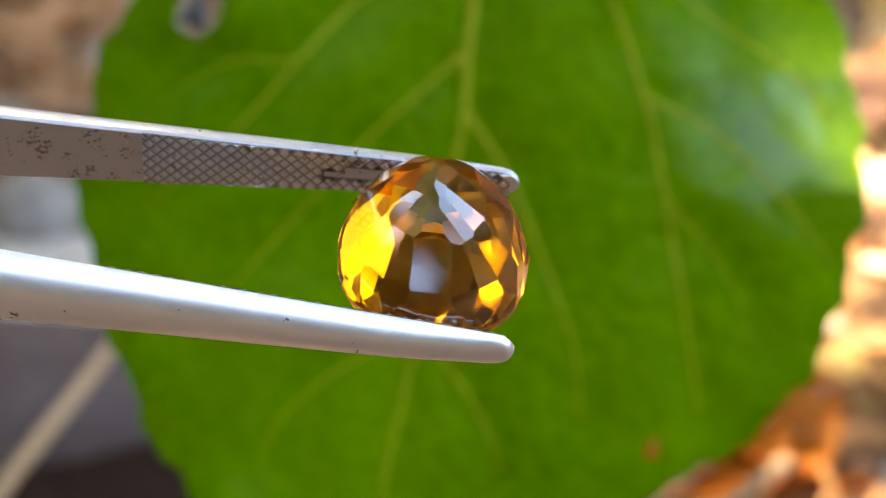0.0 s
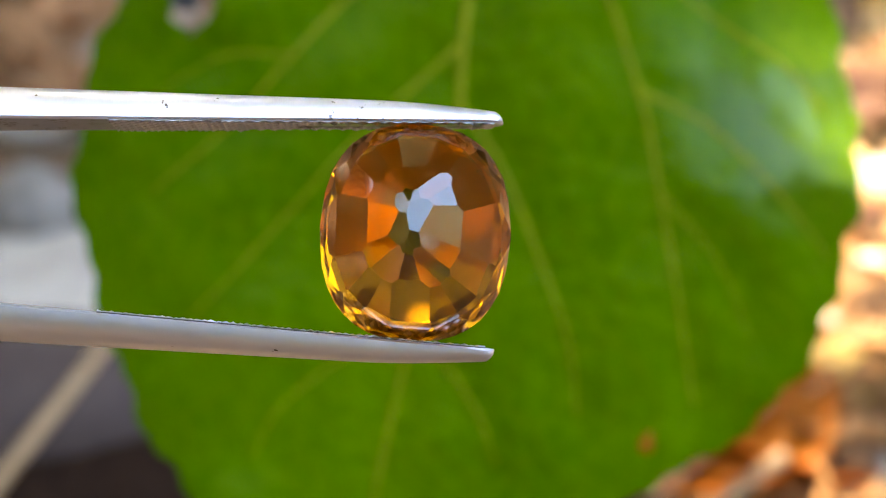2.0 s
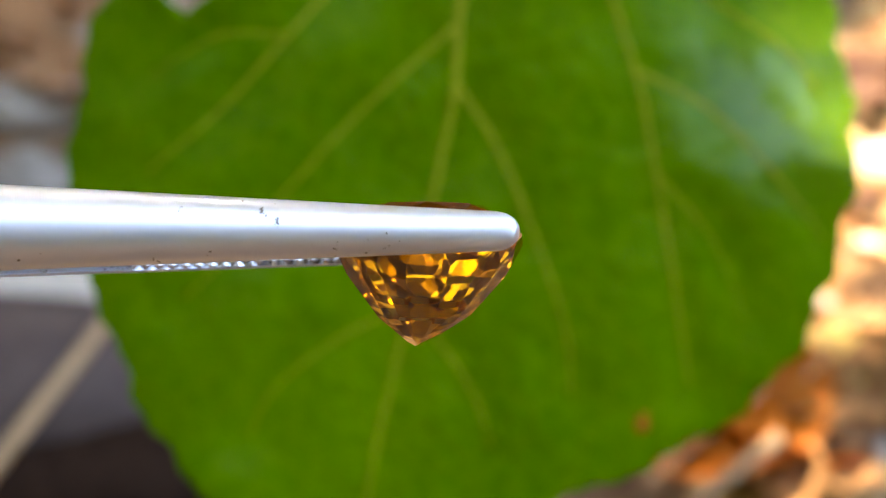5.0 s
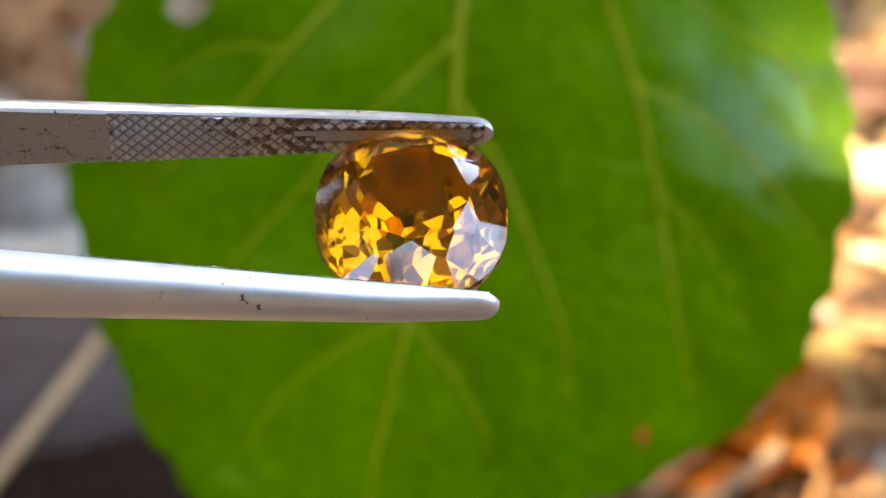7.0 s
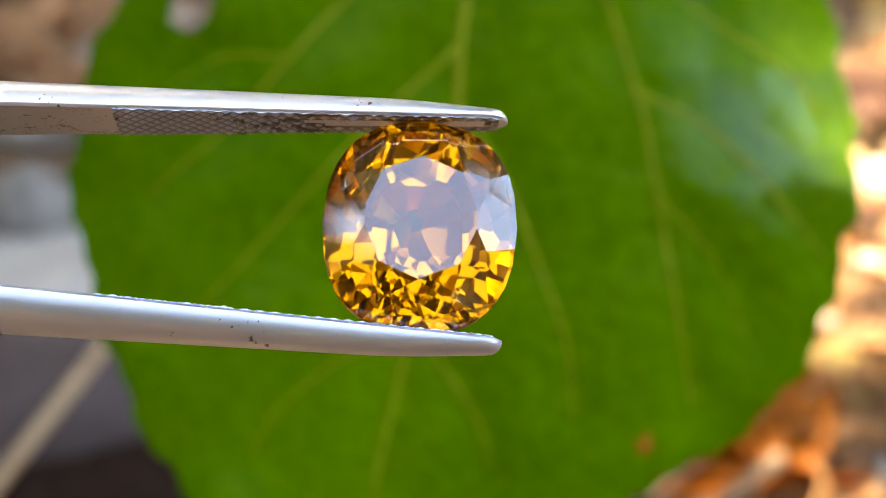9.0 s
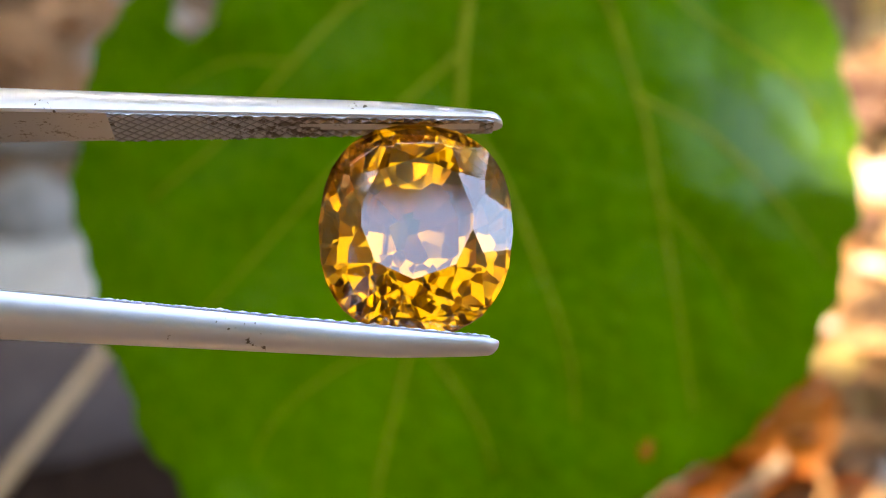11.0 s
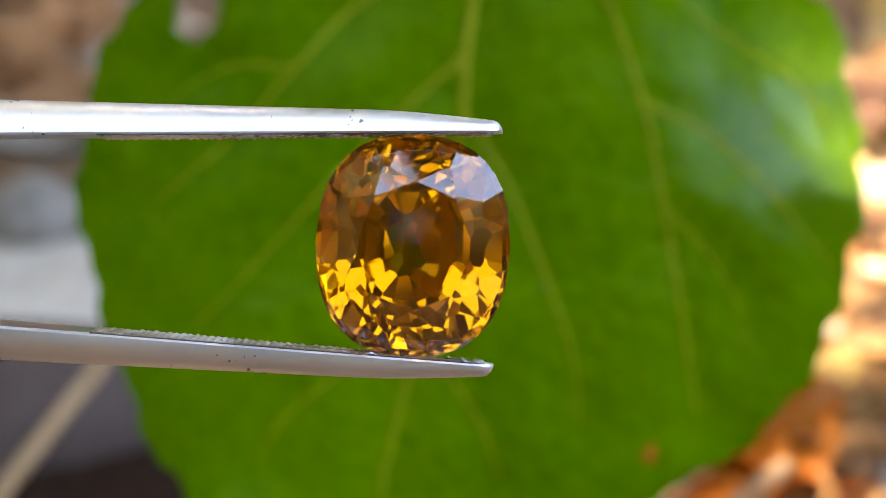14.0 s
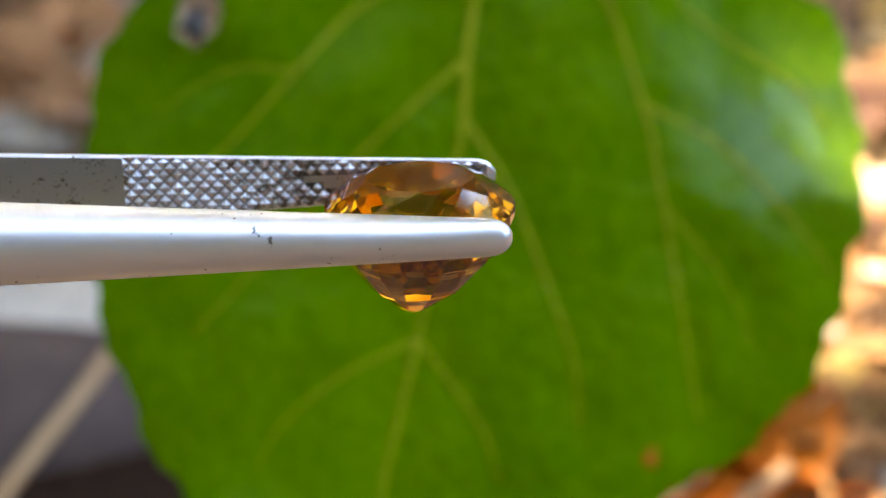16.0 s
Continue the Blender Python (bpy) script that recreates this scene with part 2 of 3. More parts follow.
# ---- unseen foliage added to block the sun and darken reflections ----
def canopy():
    rnd = random.Random(4)
    e1 = SUN_WAY.cross(Vector((0, 0, 1))).normalized() * 1
    if e1.x < 0:
        e1 = -e1
    e2 = SUN_WAY.cross(e1)
    verts, faces = [], []

    def leaflet(p, size, facing):
        # second small gap in the unseen bough, cut to sunlight the leaf's far corner
        if 0.049 < p.dot(e1) < 0.08 and 0.042 < p.dot(e2) < 0.066 and p.dot(SUN_WAY) > 0:
            return
        t = facing.to_track_quat("Z", "Y").to_matrix() @ Euler((rnd.gauss(0, 0.5), rnd.gauss(0, 0.5), rnd.uniform(0, 6.28))).to_matrix()
        k = len(verts)
        for x, y, z in ((-1, 0, 0), (-0.3, 0.42, 0.06), (0.45, 0.33, 0.05), (1, 0, -0.1), (0.45, -0.33, 0.05), (-0.3, -0.42, 0.06)):
            verts.append(p + t @ Vector((x, y, z)) * size)
        faces.extend([(k, k + 1, k + 5), (k + 1, k + 2, k + 4, k + 5), (k + 2, k + 3, k + 4)])

    aside = Vector((0.78, 0.05, 0.62))
    n = 0
    while n < 14000:
        z, a = rnd.uniform(-0.07, 1 if n < 11500 else 0.25), rnd.uniform(0, 2 * math.pi)
        d = Vector((math.cos(a) * math.sqrt(1 - z * z), math.sin(a) * math.sqrt(1 - z * z), z))
        n += 1
        side, rise = math.asin(d.x), math.atan2(d.z, -d.y)
        wave = 1 + 0.18 * noise.noise(d * 6)
        p = d * rnd.uniform(2.0, 2.6)
        # opening overhead and aside, placed for bright reflections, and thinner growth behind
        if ((side - 0.08) / 0.56) ** 2 + ((rise - radians(65)) / radians(11.5)) ** 2 < wave or d.angle(aside) < 0.42 * wave:
            continue
        if radians(86) < rise < radians(150) and rnd.random() < 0.18:
            continue
        if radians(48) < rise < radians(64) and rnd.random() < 0.5 * (rise - radians(48)) / radians(16):
            continue
        if d.dot(SUN_WAY) > 0 and -0.38 < p.dot(e1) < 0.46 and -0.1 < p.dot(e2) < 0.52:
            continue
        leaflet(p, rnd.uniform(0.07, 0.13), d)
    # an added bough of small leaves: the sun comes through its one gap only
    n = 0
    while n < 3600:
        n += 1
        a, b = rnd.uniform(-0.5, 0.7), rnd.uniform(-0.5, 0.8)
        gap = math.hypot((a - 0.245) / 0.085, (b - 0.225) / 0.066)
        size = rnd.uniform(0.014, 0.022) if gap < 1.6 else rnd.uniform(0.02, 0.04)
        if rnd.random() < (0.9 if gap < 1 else 0.48 if gap < 2.0 and a > 0.09 and b < 0.24 else 0):
            continue
        leaflet(SUN_WAY * rnd.uniform(0.9, 1.1) + e1 * a + e2 * b, size, SUN_WAY)
    for k in range(2200):
        a, b = rnd.uniform(-0.25, 0.45), rnd.uniform(-0.12, 0.5)
        gap = math.hypot((a - 0.245) / 0.085, (b - 0.225) / 0.066)
        if gap > 1.08 and (gap > 2.0 or a < 0.09 or b > 0.24 or rnd.random() < 0.52):
            leaflet(SUN_WAY * rnd.uniform(0.9, 1.1) + e1 * a + e2 * b, 0.016, SUN_WAY)
    for k in range(900):
        leaflet(SUN_WAY * rnd.uniform(0.9, 1.1) + e1 * rnd.uniform(-0.12, 0.09) + e2 * rnd.uniform(-0.06, 0.064), 0.013, SUN_WAY)
    # extra unseen leaves low down behind, darkening what the stone's table mirrors
    low = random.Random(77)
    for k in range(1200):
        side, rise = low.uniform(-0.6, 0.6), radians(low.uniform(12, 46))
        d = Vector((math.sin(side), -math.cos(side) * math.cos(rise), math.cos(side) * math.sin(rise)))
        leaflet(d * low.uniform(2.0, 2.6), low.uniform(0.07, 0.13), d)
    # and ahead, beside the sun's way, to block a bright reflection
    for k in range(1300):
        side, rise = low.uniform(-0.2, 0.45), radians(low.uniform(112, 146))
        d = Vector((math.sin(side), -math.cos(side) * math.cos(rise), math.cos(side) * math.sin(rise)))
        p = d * low.uniform(1.3, 1.6)
        if -0.15 < p.dot(e1) < 0.42 and 0.06 < p.dot(e2) < 0.36:
            continue
        leaflet(p, low.uniform(0.04, 0.07), d)
    for k in range(420):
        leaflet(SUN_WAY * rnd.uniform(0.9, 1.1) + e1 * rnd.uniform(-0.014, 0.1) + e2 * rnd.uniform(0.05, 0.084), 0.011, SUN_WAY)
    for k in range(1100):
        leaflet(SUN_WAY * rnd.uniform(0.9, 1.1) + e1 * rnd.uniform(-0.10, 0.10) + e2 * rnd.uniform(0.19, 0.345), 0.016, SUN_WAY)
    for k in range(350):
        leaflet(SUN_WAY * rnd.uniform(0.9, 1.1) + e1 * rnd.uniform(0.03, 0.13) + e2 * rnd.uniform(0.32, 0.42), 0.016, SUN_WAY)
    me = bpy.data.meshes.new("unseen_canopy")
    me.from_pydata(verts, [], faces)
    me.materials.append(SHADE)
    tagged(new("unseen_canopy", me), "unseen dark green foliage that shades the stone and its reflections", "foliage", kind="stuff")


canopy()


# ---- the green leaf ----
UNIT = FAR / SPAN


def leaf_edge(a):
    r = 656 - 6.6 * math.cos(a) + 33 * math.sin(a) + 43 * math.cos(2 * a) + 29 * math.sin(2 * a)
    r += 22 * math.cos(3 * a) + 15 * math.sin(3 * a) - 13 * math.cos(4 * a) - 9 * math.sin(4 * a)
    turn = (a + 0.5 * math.pi) % (2 * math.pi) - 0.5 * math.pi
    r += 34 * math.exp(-((turn - 3.0) / 0.35) ** 2) - 24 * math.exp(-((turn + 0.1) / 0.3) ** 2) + 62 * math.exp(-((turn - 0.6) / 0.2) ** 2) + 30 * math.exp(-((turn - 2.58) / 0.16) ** 2)
    return r * (1 + 0.012 * math.sin(23 * a + 2 * math.sin(3 * a)) + 0.006 * math.sin(57 * a))


# veins in the leaf's own plane: width, then points from the stalk outwards
VEINS = [
    (16, (20, 520), (-8, 340), (-15, 215), (-35, 110), (-95, -170), (-150, -400), (-185, -590)),
    (9, (-20, 315), (-190, 160), (-310, 30), (-430, -100), (-500, -170)),
    (10, (-14, 215), (60, 100), (130, -70), (180, -220), (190, -340)),
    (7, (-95, -175), (-230, -240), (-340, -330), (-380, -410)),
    (7, (-92, -180), (10, -320), (50, -430)),
    (12, (20, 520), (-190, 420), (-310, 300), (-430, 170), (-560, 60)),
    (6, (-310, 300), (-430, 300), (-560, 230)),
    (12, (20, 520), (210, 460), (300, 250), (340, 60), (385, -220), (400, -320)),
    (9, (305, 240), (440, 170), (570, 30), (640, -60)),
    (10, (20, 520), (300, 520), (400, 420), (570, 295), (640, 200)),
    (5, (340, 60), (440, -60), (500, -200)),
]


def green_leaf():
    lines = [[(q.x, q.z) for q in smooth_line([(x, 0, z) for x, z in pts])] for _, *pts in VEINS]
    every = np.array([q for line in lines for q in line])

    def bulge(x, z):
        """How far the blade stands towards the lens there."""
        d = np.sqrt(((every - (x, z)) ** 2).sum(1).min())
        b = 10 * (1 - math.exp(-(d / 55) ** 2)) + 9 * noise.noise((x / 130, z / 130, 1.5)) + 3 * noise.noise((x / 30, z / 30, 4))
        b -= 26 * max(0, (x * 0.8 + z * 0.6 - 380) / 300) ** 2
        b -= 45 * max(0, (-x - 380) / 300) ** 2
        # the far corner leans back, more so beyond the last vein
        lean = min(1, max(0, (x - 240) / 240))
        b -= lean * lean * (3 - 2 * lean) * (0.24 * max(0, z - 70) + 0.26 * max(0, z - 285))
        return b + 6 * math.sin(x / 90)

    bm = bmesh.new()
    rings, around = 84, 260
    grid = []
    for i in range(rings + 1):
        row = []
        for k in range(around):
            a = 2 * math.pi * k / around
            r = leaf_edge(a) * max(i / rings, 0.002)
            x, z = r * math.cos(a), r * math.sin(a)
            row.append(bm.verts.new((x * UNIT, -bulge(x, z) * UNIT, z * UNIT)))
        grid.append(row)
    for i in range(rings):
        for k in range(around):
            j = (k + 1) % around
            a = 2 * math.pi * (k + 0.5) / around
            r = leaf_edge(a) * (i + 0.5) / rings
            x, z = r * math.cos(a), r * math.sin(a)
            if ((x + 488 - 0.2 * (z - 380)) / 38) ** 2 + ((z - 405) / 66) ** 2 < 1 + 0.2 * math.sin(5 * a * 20):
                continue
            bm.faces.new((grid[i][k], grid[i][j], grid[i + 1][j], grid[i + 1][k]))
    leaf = new("green_leaf")
    leaf.matrix_world = Matrix.Translation(EYE) @ REST @ pose((830 - 784) * UNIT, FAR, (441 - 400) * UNIT)
    tagged(leaf, "broad fresh green leaf with pale raised veins and a hole", "leaf")
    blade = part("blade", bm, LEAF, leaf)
    thick = blade.modifiers.new("thickness", "SOLIDIFY")
    thick.thickness, thick.offset = 0.0002, 0.0
    for (width, *_), line in zip(VEINS, lines):
        bm = bmesh.new()
        n = len(line)
        tube(bm, [(x * UNIT, (-bulge(x, z) - 3.5) * UNIT, z * UNIT) for x, z in line], [width * 0.5 * UNIT * (1 - 0.7 * k / n) for k in range(n)], flat=0.6)
        part("vein", bm, VEIN, leaf)
    for x, z, r in ((312, -388, 15), (318, -372, 8)):
        bm = bmesh.new()
        bmesh.ops.create_icosphere(bm, subdivisions=2, radius=1, matrix=Matrix.LocRotScale(Vector((x, -bulge(x, z) - 2, z)) * UNIT, None, Vector((r, 4, r)) * UNIT))
        part("blemish", bm, RUST, leaf, "small rusty blemish")
    bm = bmesh.new()
    stalk = smooth_line([(20, -4, 505), (40, 60, 640), (70, 240, 800), (90, 520, 900)])
    tube(bm, [q * UNIT for q in stalk], [10 * UNIT] * len(stalk))
    part("stalk", bm, VEIN, leaf)


green_leaf()


# ---- tweezers and gem ----
MM = 0.001
TIP = 3.92                       # where the jaws end, mm from the gem's middle


def jaw_width(x):
    w = 2.02 - 0.094 * x if x > -30 else 4.84
    if x > TIP - 1.1:
        w *= (1 - min(1, (x - TIP + 1.1) / 1.12) ** 2.3) ** 0.5
    return w


def jaw_thick(x):
    t = 1.09 - 0.033 * x if x > -30 else 2.08
    if x > -2:
        t *= 1 - 0.4 * ((x + 2) / (TIP + 2)) ** 1.6
    if x > TIP - 0.5:
        t *= (1 - ((x - TIP + 0.5) / 0.52) ** 2) ** 0.5
    return t


def jaw(parent, sign):
    """One arm: flat inside, rounded outside; sign tells the side."""
    bm = bmesh.new()
    xs = [-112 + 4 * k for k in range(20)] + [-32 + 1.0 * k for k in range(34)] + [2.3, 2.6, 2.9, 3.15, 3.35, 3.5, 3.62, 3.7, 3.78, 3.85, 3.9, TIP]
    rings = []
    for x in xs:
        w, t = jaw_width(x) / 2, jaw_thick(x)
        inner = LONG + 0.024 + x * SPREAD
        ease = min(0.12, 0.3 * w, 0.4 * t)
        ring = [(ease - w, 0.0), (-w * 0.5, 0.0), (0, 0.0), (w * 0.5, 0.0), (w - ease, 0.0)]
        ring += [(w * math.copysign(abs(math.cos(a)) ** 0.88, math.cos(a)), ease + (t - ease) * math.sin(a) ** 0.95) for a in (math.pi * k / 14 for k in range(15))]
        rings.append([bm.verts.new((x * MM, y * MM, sign * (inner + z) * MM)) for y, z in ring])
    n = len(rings[0])
    for a, b in zip(rings, rings[1:]):
        for k in range(n):
            bm.faces.new((a[k], a[(k + 1) % n], b[(k + 1) % n], b[k]))
    bm.faces.new(rings[0])
    bm.faces.new(rings[-1][::-1])
    arm = part("jaw", bm, STEEL, parent)
    arm.data.set_sharp_from_angle(angle=radians(38))
    plate = bmesh.new()
    rows = []
    for k in range(13):
        x = -26.4 + k
        w = jaw_width(x) / 2 - 0.15
        rows.append([plate.verts.new((x * MM, y * w * MM, sign * (LONG + 0.016 + x * SPREAD) * MM)) for y in (-1, 1)])
    for a, b in zip(rows, rows[1:]):
        plate.faces.new((a[0], a[1], b[1], b[0]))
    part("inner_face", plate, BLOT, arm, "plain steel face with dark stains")
    pad = bmesh.new()
    q = 0.325
    rnd = random.Random(7 + sign)
    grid = {}
    for i in range(57):
        x = -14.4 + i * q
        if x > TIP - 0.2:
            continue
        w = jaw_width(x) / 2 - 0.09
        m = int(w / q)
        for j in range(-7, 8):
            y = max(-w, min(w, j * q))
            peak = 0.13 + rnd.uniform(-0.035, 0.01) if (i + j) % 2 == 0 else 0.004
            if abs(j) == m + 1:
                peak = 0.07 + rnd.uniform(-0.03, 0.01) if i % 2 else 0.006
            if abs(j) > m + 1:
                peak = -0.06
            if -5.8 + 1.1 * (j == -1) < x < 2.9 and abs(j) <= 1:
                peak = 0.006
            grid[i, j] = pad.verts.new((x * MM, y * MM, sign * (LONG + 0.02 + x * SPREAD - peak) * MM))
    groove, floor_at = bmesh.new(), {}
    for (i, j), v in grid.items():
        keys = ((i, j), (i + 1, j), (i + 1, j + 1), (i, j + 1))
        c = [grid.get(k) for k in keys]
        if None in c:
            continue
        x = -14.4 + i * q
        if -1 <= j < 1 and -5.8 + 1.1 * (j == -1) < x < 2.9 - q:
            for k, p in zip(keys, c):
                if k not in floor_at:
                    floor_at[k] = groove.verts.new(p.co)
            groove.faces.new([floor_at[k] for k in keys])
            continue
        tris = ((c[0], c[1], c[3]), (c[1], c[2], c[3])) if (i + j) % 2 == 0 else ((c[0], c[1], c[2]), (c[0], c[2], c[3]))
        for t in tris:
            if (t[1].co - t[0].co).cross(t[2].co - t[0].co).length > 1e-10:
                pad.faces.new(t)
    knurl = part("knurled_pad", pad, PAD, arm, "cross-cut gripping pad", smooth=False)
    part("groove", groove, BLOT, knurl, "plain polished groove")


def tweezers():
    thing = tagged(new("tweezers"), "slim steel gem tweezers with knurled tips gripping a stone", "tweezers")
    jaw(thing, 1)
    jaw(thing, -1)
    bm = bmesh.new()
    bmesh.ops.create_cube(bm, size=1, matrix=Matrix.LocRotScale((-0.117, 0, 0), None, (0.014, 0.0052, 0.0046)))
    bmesh.ops.bevel(bm, geom=bm.edges[:], offset=0.001, segments=3, affect="EDGES")
    part("end_block", bm, STEEL, thing)
    return thing


def rim(a, wide=WIDE, long=LONG):
    """Support of the cushion outline in the direction a."""
    q = 1.70
    return ((wide * abs(math.cos(a))) ** q + (long * abs(math.sin(a))) ** q) ** (1 / q)


def gemstone():
    """The stone is ground from a block, facet by facet."""
    rnd = random.Random(11)
    bm = bmesh.new()
    bmesh.ops.create_cube(bm, size=14)

    def grind(normal, reach):
        n = Vector(normal).normalized()
        cut = bmesh.ops.bisect_plane(bm, geom=bm.verts[:] + bm.edges[:] + bm.faces[:], dist=1e-5, plane_co=n * reach, plane_no=n, clear_outer=True)
        edges = [e for e in cut["geom_cut"] if isinstance(e, bmesh.types.BMEdge)]
        if len(edges) > 2:
            bmesh.ops.contextual_create(bm, geom=edges)

    def tier(count, start, end, offset, up, shake=0.6):
        """A ring of facets between two outlines: half width, half length, height, shift along the width."""
        for k in range(count):
            a = 2 * math.pi * (k + offset) / count + radians(rnd.uniform(-shake, shake))
            h, g = (rim(a, w, l) + aside * math.cos(a) for w, l, _, aside in (start, end))
            slope = math.atan2(abs(end[2] - start[2]), h - g) + radians(rnd.uniform(-shake, shake))
            grind((math.cos(a) * math.sin(slope), up * math.cos(slope), math.sin(a) * math.sin(slope)), h * math.sin(slope) + start[2] * math.cos(slope))

    def ring(share, height):
        return WIDE * share, LONG * share, height, 0.0

    for k in range(32):
        a = 2 * math.pi * (k + 0.5) / 32
        grind((math.cos(a), 0, math.sin(a)), rim(a))
    grind((0, 1, 0), 1.45)
    tier(16, ring(1.0, 0.12), ring(0.80, 0.82), 0.5, 1)
    tier(8, ring(1.0, 0.14), ring(0.575, 1.45), 0.0, 1)
    tier(8, ring(0.75, 1.02), ring(0.53, 1.45), 0.5, 1)
    # the underside: five rings of facets down to a short keel beside the middle
    belt, waist, hip, heel, toe, keel = ring(1.0, 0.12), (4.12, 4.76, 0.95, 0), (3.55, 4.22, 1.95, -0.05), (2.15, 2.75, 3.7, -0.2), (0.7, 1.4, 4.72, -0.36), (0.0, 0.8, 5.02, -0.42)
    tier(16, belt, waist, 0.5, -1)
    tier(16, waist, hip, 0.0, -1, 1.2)
    tier(16, hip, heel, 0.0, -1, 1.6)
    tier(16, heel, toe, 0.0, -1, 1.6)
    tier(8, toe, keel, 0.25, -1, 1.5)
    bmesh.ops.scale(bm, vec=(MM, MM, MM), verts=bm.verts[:])
    bmesh.ops.recalc_face_normals(bm, faces=bm.faces[:])
    gem = tagged(new("gemstone"), "faceted golden amber cushion-cut gem held in tweezers", "gem")
    kinds = {"table": [], "crown": [], "girdle": [], "pavilion": []}
    for f in bm.faces:
        y = f.normal.y
        kinds["table" if y > 0.995 else "crown" if y > 0.03 else "girdle" if y > -0.03 else "pavilion"].append(f)
    for name, faces in kinds.items():
        verts = list(dict.fromkeys(v for f in faces for v in f.verts))
        at = {v: k for k, v in enumerate(verts)}
        me = bpy.data.meshes.new(name)
        me.from_pydata([v.co.copy() for v in verts], [], [[at[v] for v in f.verts] for f in faces])
        me.materials.append(GEM)
        new(name, me).parent = gem
    bm.free()
    return gem


TONGS = tweezers()
STONE_CUT = gemstone()


# seconds, place in the view (right, up), turn about the arms, slope, nearness
HOLD = [(0, -17, -9, -44.5, 6, 1), (0.5, -22, -16, -39, 5.3, 1), (0.7, -22, 16, -34, 5.2, 1), (1, -35, 48, -24, 4.1, 1), (1.5, -47, 24, -15, 3.1, 1),
        (2, -49, 29, -5, 2.6, 0.995), (2.5, -55, -21, 9.5, 1.7, 0.995), (3, -63, -33, 22, 1, 1), (3.5, -60, 21, 36, 0.3, 1), (4, -27, 7, 57, -0.3, 1),
        (4.2, -30, 1, 63, 0, 1), (5.2, -28, 28, 94, 0.6, 1), (6.3, -26, 58, 125, 1.3, 1.015), (6.5, -46, 71, 129, 1.2, 1.015), (7, -56, 64, 138.4, 1.2, 1.015),
        (7.5, -33, 70, 147, 2.5, 1.015), (8, -31, 43, 149, 2.3, 1.015), (8.5, -35, 48, 158, 2.5, 1.015), (9, -41, 40, 162, 2.8, 1.015), (10.2, -45, 38, 161, 2.4, 1.015),
        (11.5, -49, 37, 159, 1.9, 1.015), (12, -43, 41, 144, 1, 1.015), (12.5, -38, 40, 150, 1.3, 1.015), (13, -47, 21, 162.4, 1.5, 1.015), (13.5, -45, 8, 174, 2.3, 1.015),
        (14, -53, 6, 181, 2.2, 1.015), (14.2, -53, 3, 183, 2.1, 1.015), (14.5, -51, -33, 186, 1.9, 1.015), (15, -43, 15, 161, 1.1, 1.015), (15.5, -41, 64, 132, -0.8, 1),
        (15.8, -41, 63, 118, -0.8, 1), (16, -41, 76, 107, -1.5, 1)]


def held(row):
    t, right, up, turn, slope, near = row
    d = REACH / near
    return view_at(t) @ Matrix.Translation((right / SPAN * d, d, up / SPAN * d)) @ pose(0, 0, 0, 0, slope, 1.8) @ pose(0, 0, 0, turn, 0, 0)


# ---- litter on the ground ----
def lump(name, size, material, at, label, category, group="", seed=0, flat=0.6, rough=0.22, turn=0.0, detail=3):
    """A worn stone resting on the ground."""
    bm = bmesh.new()
    bmesh.ops.create_icosphere(bm, subdivisions=detail, radius=1)
    for v in bm.verts:
        p = v.co.normalized()
        v.co = p * (1 + rough * noise.noise(p * 1.3 + Vector((seed * 3.1, seed, 0))) + 0.3 * rough * noise.noise(p * 4 + Vector((0, seed * 2.3, 0))))
        v.co = Vector((v.co.x * size[0], v.co.y * size[1], v.co.z * size[2]))
    ob = part(name, bm, material)
    ob.matrix_world = Matrix.Translation((at.x, at.y, at.z + size[2] * flat)) @ pose(0, 0, 0, 0, 0, turn)
    return tagged(ob, label, category, group)


def curled_leaf(material, at, length, turn, label, group="", seed=0, lift=0.004, lean=(0, 0)):
    """A dry leaf, cupped along its rib."""
    rnd = random.Random(seed)
    curl, bend = rnd.uniform(0.3, 1.0), rnd.uniform(-0.3, 0.5)
    bm = bmesh.new()
    rows = []
    for i in range(15):
        s = i / 14
        w = 0.34 * math.sin(math.pi * s ** 0.8) ** 0.8 + 0.01
        row = []
        for j in range(-4, 5):
            c = j / 4
            y = w * c
            z = curl * abs(c) ** 1.6 * w + bend * (s - 0.5) ** 2 + 0.03 * noise.noise((s * 5, c * 2, seed))
            row.append(bm.verts.new(((s - 0.5) * length, y * length, z * length)))
        rows.append(row)
    for a, b in zip(rows, rows[1:]):
        for k in range(8):
            bm.faces.new((a[k], a[k + 1], b[k + 1], b[k]))
    leaf = new("dry_leaf")
    leaf.matrix_world = Matrix.Translation((at.x, at.y, at.z + lift)) @ pose(0, 0, 0, lean[0], lean[1], turn)
    tagged(leaf, label, "leaf", group)
    blade = part("blade", bm, material, leaf)
    m = blade.modifiers.new("thickness", "SOLIDIFY")
    m.thickness = 0.0004
    bm = bmesh.new()
    tube(bm, [((s - 0.5) * length, 0, (bend * (s - 0.5) ** 2 + 0.006) * length) for s in (k / 10 - 0.1 for k in range(12))], [0.012 * length] * 12, sides=6)
    part("rib", bm, STRAW, leaf)


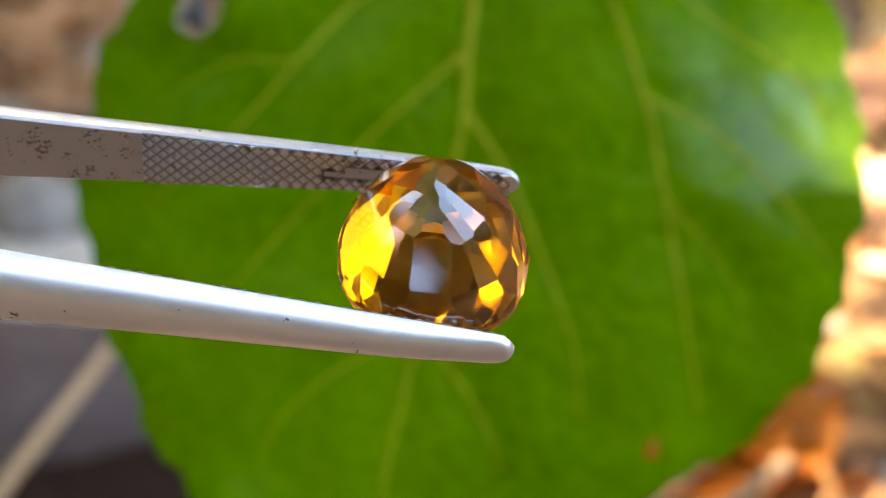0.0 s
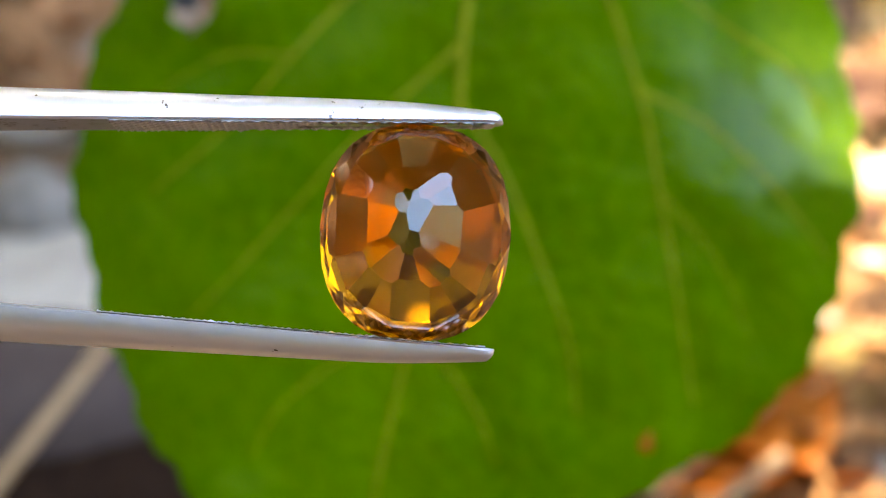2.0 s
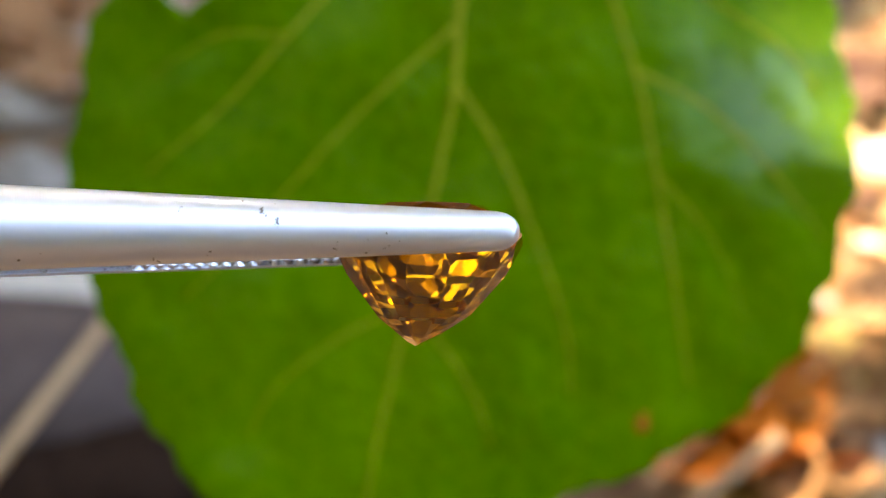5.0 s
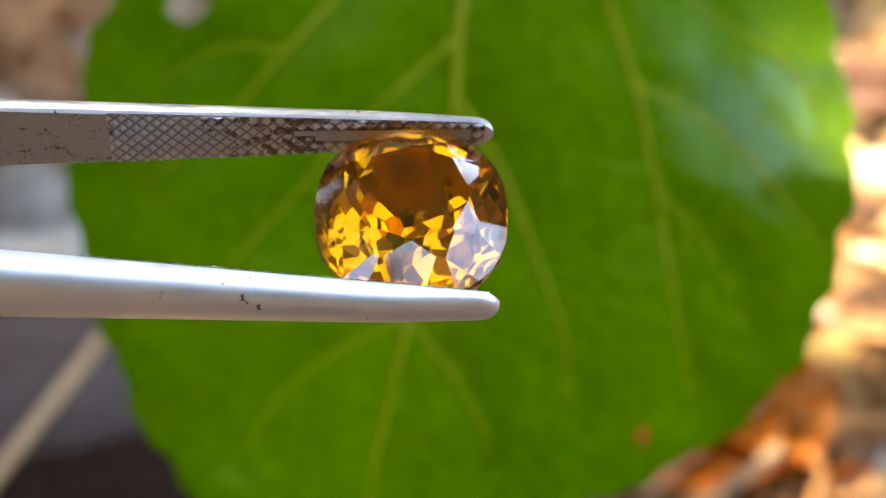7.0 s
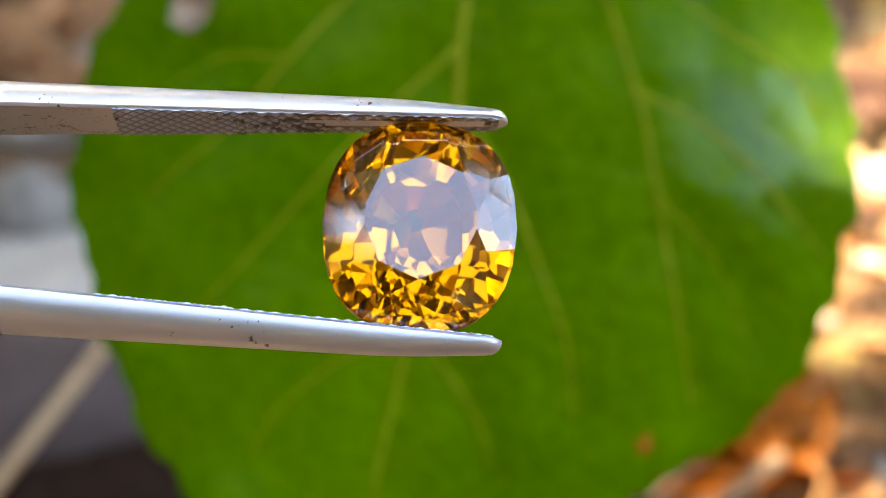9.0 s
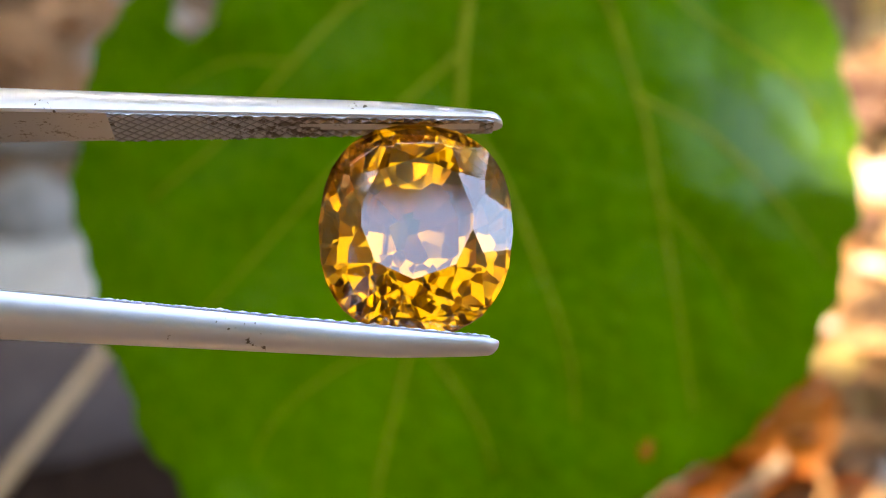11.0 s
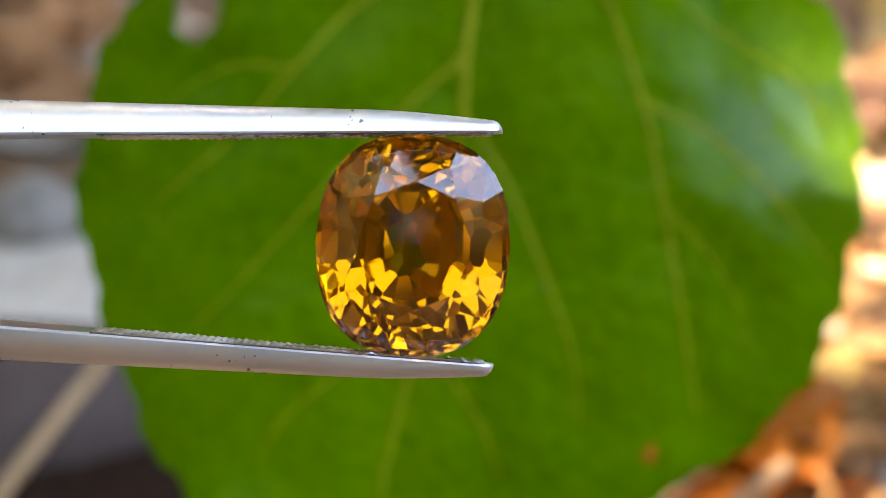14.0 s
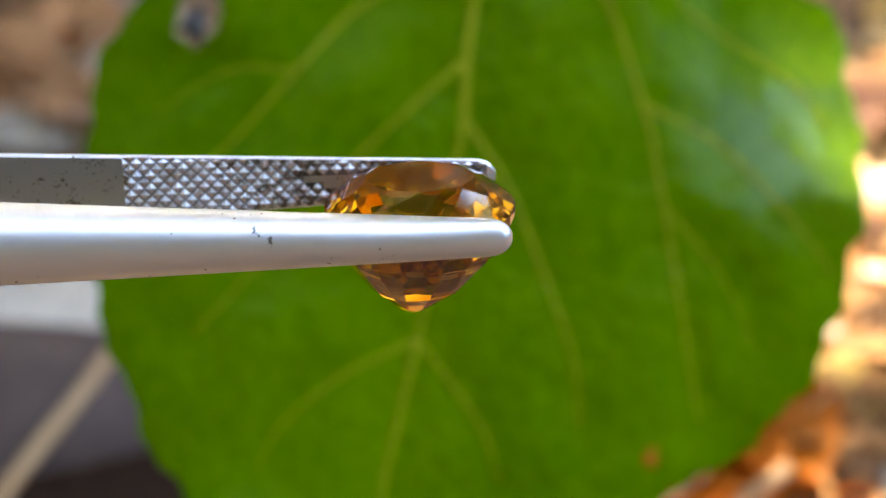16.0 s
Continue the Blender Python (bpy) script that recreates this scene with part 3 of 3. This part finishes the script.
def litter():
    rnd = random.Random(21)
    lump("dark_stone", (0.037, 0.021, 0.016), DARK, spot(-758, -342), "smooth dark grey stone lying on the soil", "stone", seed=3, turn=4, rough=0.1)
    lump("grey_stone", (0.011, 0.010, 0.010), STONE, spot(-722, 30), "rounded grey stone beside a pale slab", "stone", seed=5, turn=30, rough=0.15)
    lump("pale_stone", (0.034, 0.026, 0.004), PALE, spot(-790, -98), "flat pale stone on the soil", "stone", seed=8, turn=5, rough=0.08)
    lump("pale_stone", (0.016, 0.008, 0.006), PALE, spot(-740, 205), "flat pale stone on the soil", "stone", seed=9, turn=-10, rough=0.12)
    # dark lumps laid where the soil below the stone is in shadow
    lump("shadow_lump", (0.045, 0.014, 0.008), SHADOW_SOIL, spot(-700, -455), "dark lump standing in for shaded soil below the stone", "soil", seed=12, turn=3, rough=0.12)
    lump("shadow_lump", (0.03, 0.012, 0.006), SHADOW_SOIL, spot(-820, -400), "dark lump standing in for shaded soil below the stone", "soil", seed=14, turn=-6, rough=0.12)
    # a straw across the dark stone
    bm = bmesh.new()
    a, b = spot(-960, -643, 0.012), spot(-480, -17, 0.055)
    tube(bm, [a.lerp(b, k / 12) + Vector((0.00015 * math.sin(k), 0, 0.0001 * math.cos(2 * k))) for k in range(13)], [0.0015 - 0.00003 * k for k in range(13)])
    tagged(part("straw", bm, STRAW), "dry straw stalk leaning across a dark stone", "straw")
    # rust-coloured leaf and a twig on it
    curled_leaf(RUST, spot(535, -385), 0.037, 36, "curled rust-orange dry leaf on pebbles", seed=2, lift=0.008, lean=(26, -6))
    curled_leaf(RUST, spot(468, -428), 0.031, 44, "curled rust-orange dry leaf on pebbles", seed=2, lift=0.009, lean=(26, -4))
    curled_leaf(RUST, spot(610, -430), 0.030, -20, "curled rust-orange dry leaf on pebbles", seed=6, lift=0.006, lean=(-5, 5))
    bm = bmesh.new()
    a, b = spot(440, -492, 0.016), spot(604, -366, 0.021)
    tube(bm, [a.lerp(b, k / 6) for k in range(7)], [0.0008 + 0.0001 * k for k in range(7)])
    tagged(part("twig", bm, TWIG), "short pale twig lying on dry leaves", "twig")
    curled_leaf(DEEP, spot(752, 205), 0.032, 12, "dark brown leaf shape, for a leaf and for shaded gaps", "dry leaves", seed=31, lift=0.008)
    # pale pebble stands in for a patch of litter whitened by sun
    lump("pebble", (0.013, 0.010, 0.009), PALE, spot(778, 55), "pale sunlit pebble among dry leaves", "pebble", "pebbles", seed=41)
    # small dark pieces put in for shaded gaps between the litter
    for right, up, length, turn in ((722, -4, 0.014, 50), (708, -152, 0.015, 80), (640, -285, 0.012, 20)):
        curled_leaf(DEEP, spot(right, up), length, turn, "dark brown leaf shape, for a leaf and for shaded gaps", "dry leaves", seed=int(right), lift=0.011, lean=(15, 0))
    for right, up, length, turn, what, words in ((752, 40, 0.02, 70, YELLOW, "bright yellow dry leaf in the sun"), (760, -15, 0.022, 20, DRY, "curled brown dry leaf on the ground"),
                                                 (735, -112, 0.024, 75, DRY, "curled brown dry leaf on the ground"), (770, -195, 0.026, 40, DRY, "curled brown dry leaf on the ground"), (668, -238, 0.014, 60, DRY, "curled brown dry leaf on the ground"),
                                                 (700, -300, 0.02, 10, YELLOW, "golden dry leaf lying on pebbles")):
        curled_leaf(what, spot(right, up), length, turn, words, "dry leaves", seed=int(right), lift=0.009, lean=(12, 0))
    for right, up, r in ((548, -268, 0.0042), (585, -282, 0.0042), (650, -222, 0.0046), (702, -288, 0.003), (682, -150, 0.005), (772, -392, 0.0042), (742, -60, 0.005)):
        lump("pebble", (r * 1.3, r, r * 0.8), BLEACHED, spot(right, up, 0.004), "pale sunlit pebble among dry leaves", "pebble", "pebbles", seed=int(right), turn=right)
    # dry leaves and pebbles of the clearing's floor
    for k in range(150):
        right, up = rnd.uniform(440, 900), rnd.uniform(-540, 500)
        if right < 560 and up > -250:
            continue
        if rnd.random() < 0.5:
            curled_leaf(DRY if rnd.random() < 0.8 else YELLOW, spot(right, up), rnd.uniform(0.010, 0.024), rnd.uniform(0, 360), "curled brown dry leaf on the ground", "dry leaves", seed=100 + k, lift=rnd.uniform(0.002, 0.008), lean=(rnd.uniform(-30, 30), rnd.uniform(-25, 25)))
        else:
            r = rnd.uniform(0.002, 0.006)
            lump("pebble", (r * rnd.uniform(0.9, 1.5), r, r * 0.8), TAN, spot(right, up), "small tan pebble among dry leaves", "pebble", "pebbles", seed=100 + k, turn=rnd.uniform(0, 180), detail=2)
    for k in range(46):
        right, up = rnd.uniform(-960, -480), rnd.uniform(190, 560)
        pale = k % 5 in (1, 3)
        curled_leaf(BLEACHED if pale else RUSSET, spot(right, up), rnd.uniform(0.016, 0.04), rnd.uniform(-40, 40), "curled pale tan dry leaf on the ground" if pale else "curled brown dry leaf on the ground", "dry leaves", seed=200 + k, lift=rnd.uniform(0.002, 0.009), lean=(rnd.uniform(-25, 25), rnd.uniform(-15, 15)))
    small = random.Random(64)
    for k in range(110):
        # every third is dark and larger, standing in for shaded gaps between pebbles
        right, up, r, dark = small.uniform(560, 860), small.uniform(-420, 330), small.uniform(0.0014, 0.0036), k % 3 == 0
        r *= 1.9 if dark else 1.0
        lump("pebble", (r * small.uniform(0.9, 1.5), r, r * 0.8), UMBER if dark else TAN, spot(right, up, 0.004), "small dark brown pebble for a dark gap in the litter" if dark else "small tan pebble among dry leaves", "pebble", "pebbles", seed=400 + k, turn=small.uniform(0, 180), detail=2)
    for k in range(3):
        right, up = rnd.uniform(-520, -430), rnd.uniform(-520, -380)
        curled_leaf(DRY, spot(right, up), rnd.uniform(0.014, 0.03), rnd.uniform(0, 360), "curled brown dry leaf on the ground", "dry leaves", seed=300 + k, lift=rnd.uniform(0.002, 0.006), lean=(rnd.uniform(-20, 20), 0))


# ---- a fly about the hole in the leaf ----
WING = paint("fly_wing", (0.03, 0.028, 0.025), (0.065, 0.06, 0.055), 400, rough=0.5, bump=0.1, depth=0.0001)
FUR = paint("fly_body", (0.012, 0.011, 0.01), (0.03, 0.028, 0.026), 900, rough=0.7, bump=0.3, depth=0.0001)


def fly():
    thing = tagged(new("fly"), "small grey fly near a hole in a leaf", "fly")
    for name, at, size in (("abdomen", (0, 0, -1.1), (0.8, 0.7, 1.3)), ("thorax", (0, 0, 0.4), (0.8, 0.75, 0.8)), ("head", (0, 0, 1.35), (0.6, 0.45, 0.4))):
        bm = bmesh.new()
        bmesh.ops.create_icosphere(bm, subdivisions=3, radius=1, matrix=Matrix.LocRotScale(Vector(at) * MM, None, Vector(size) * MM))
        part(name, bm, FUR, thing)
    for sign in (-1, 1):
        bm = bmesh.new()
        ring = [bm.verts.new((sign * (0.5 + 0.55 * math.sin(a)) * MM + sign * 0.35 * MM * (1 - math.cos(a)), -0.75 * MM, (-0.9 + 1.5 * math.cos(a)) * MM)) for a in (2 * math.pi * k / 20 for k in range(20))]
        bm.faces.new(ring)
        out = bmesh.ops.extrude_face_region(bm, geom=bm.faces[:])
        bmesh.ops.translate(bm, vec=(0, -0.00005, 0), verts=[v for v in out["geom"] if isinstance(v, bmesh.types.BMVert)])
        part("wing", bm, WING, thing, "pale grey wing")
        for k in range(3):
            bm = bmesh.new()
            tube(bm, [Vector(p) * MM for p in ((sign * 0.6, 0.4, 0.7 - 0.5 * k), (sign * 1.3, 0.6, 0.9 - 0.8 * k), (sign * 1.7, 1.3, 1.1 - 1.1 * k))], [0.00009] * 3, sides=5)
            part("leg", bm, FUR, thing)
    return thing


FLY = fly()
# seconds, right, up, turn
FLIGHT = [(0, -442, 436, 20), (1.0, -447, 438, 20), (1.8, -452, 446, 15), (2.6, -452, 500, 0), (4.2, -440, 540, 0), (13.8, -360, 560, -10), (14.1, -385, 490, -20), (14.3, -405, 430, -50), (14.5, -430, 371, -55),
          (14.7, -425, 400, -60), (14.8, -430, 411, -40), (15.0, -438, 419, 0), (15.3, -446, 428, 20), (16, -442, 432, 20)]


litter()


def motions():
    rows = [(r[0], held(r)) for r in HOLD]
    walk(TONGS, rows)
    walk(STONE_CUT, rows)
    stay = Matrix.Translation(EYE) @ REST
    d = FAR - 0.0022
    FLY.scale = (0.75, 0.75, 0.75)
    walk(FLY, [(t, stay @ Matrix.Translation((right / SPAN * d, d, up / SPAN * d)) @ pose(0, 0, 0, 0, turn, 0)) for t, right, up, turn in FLIGHT])


motions()
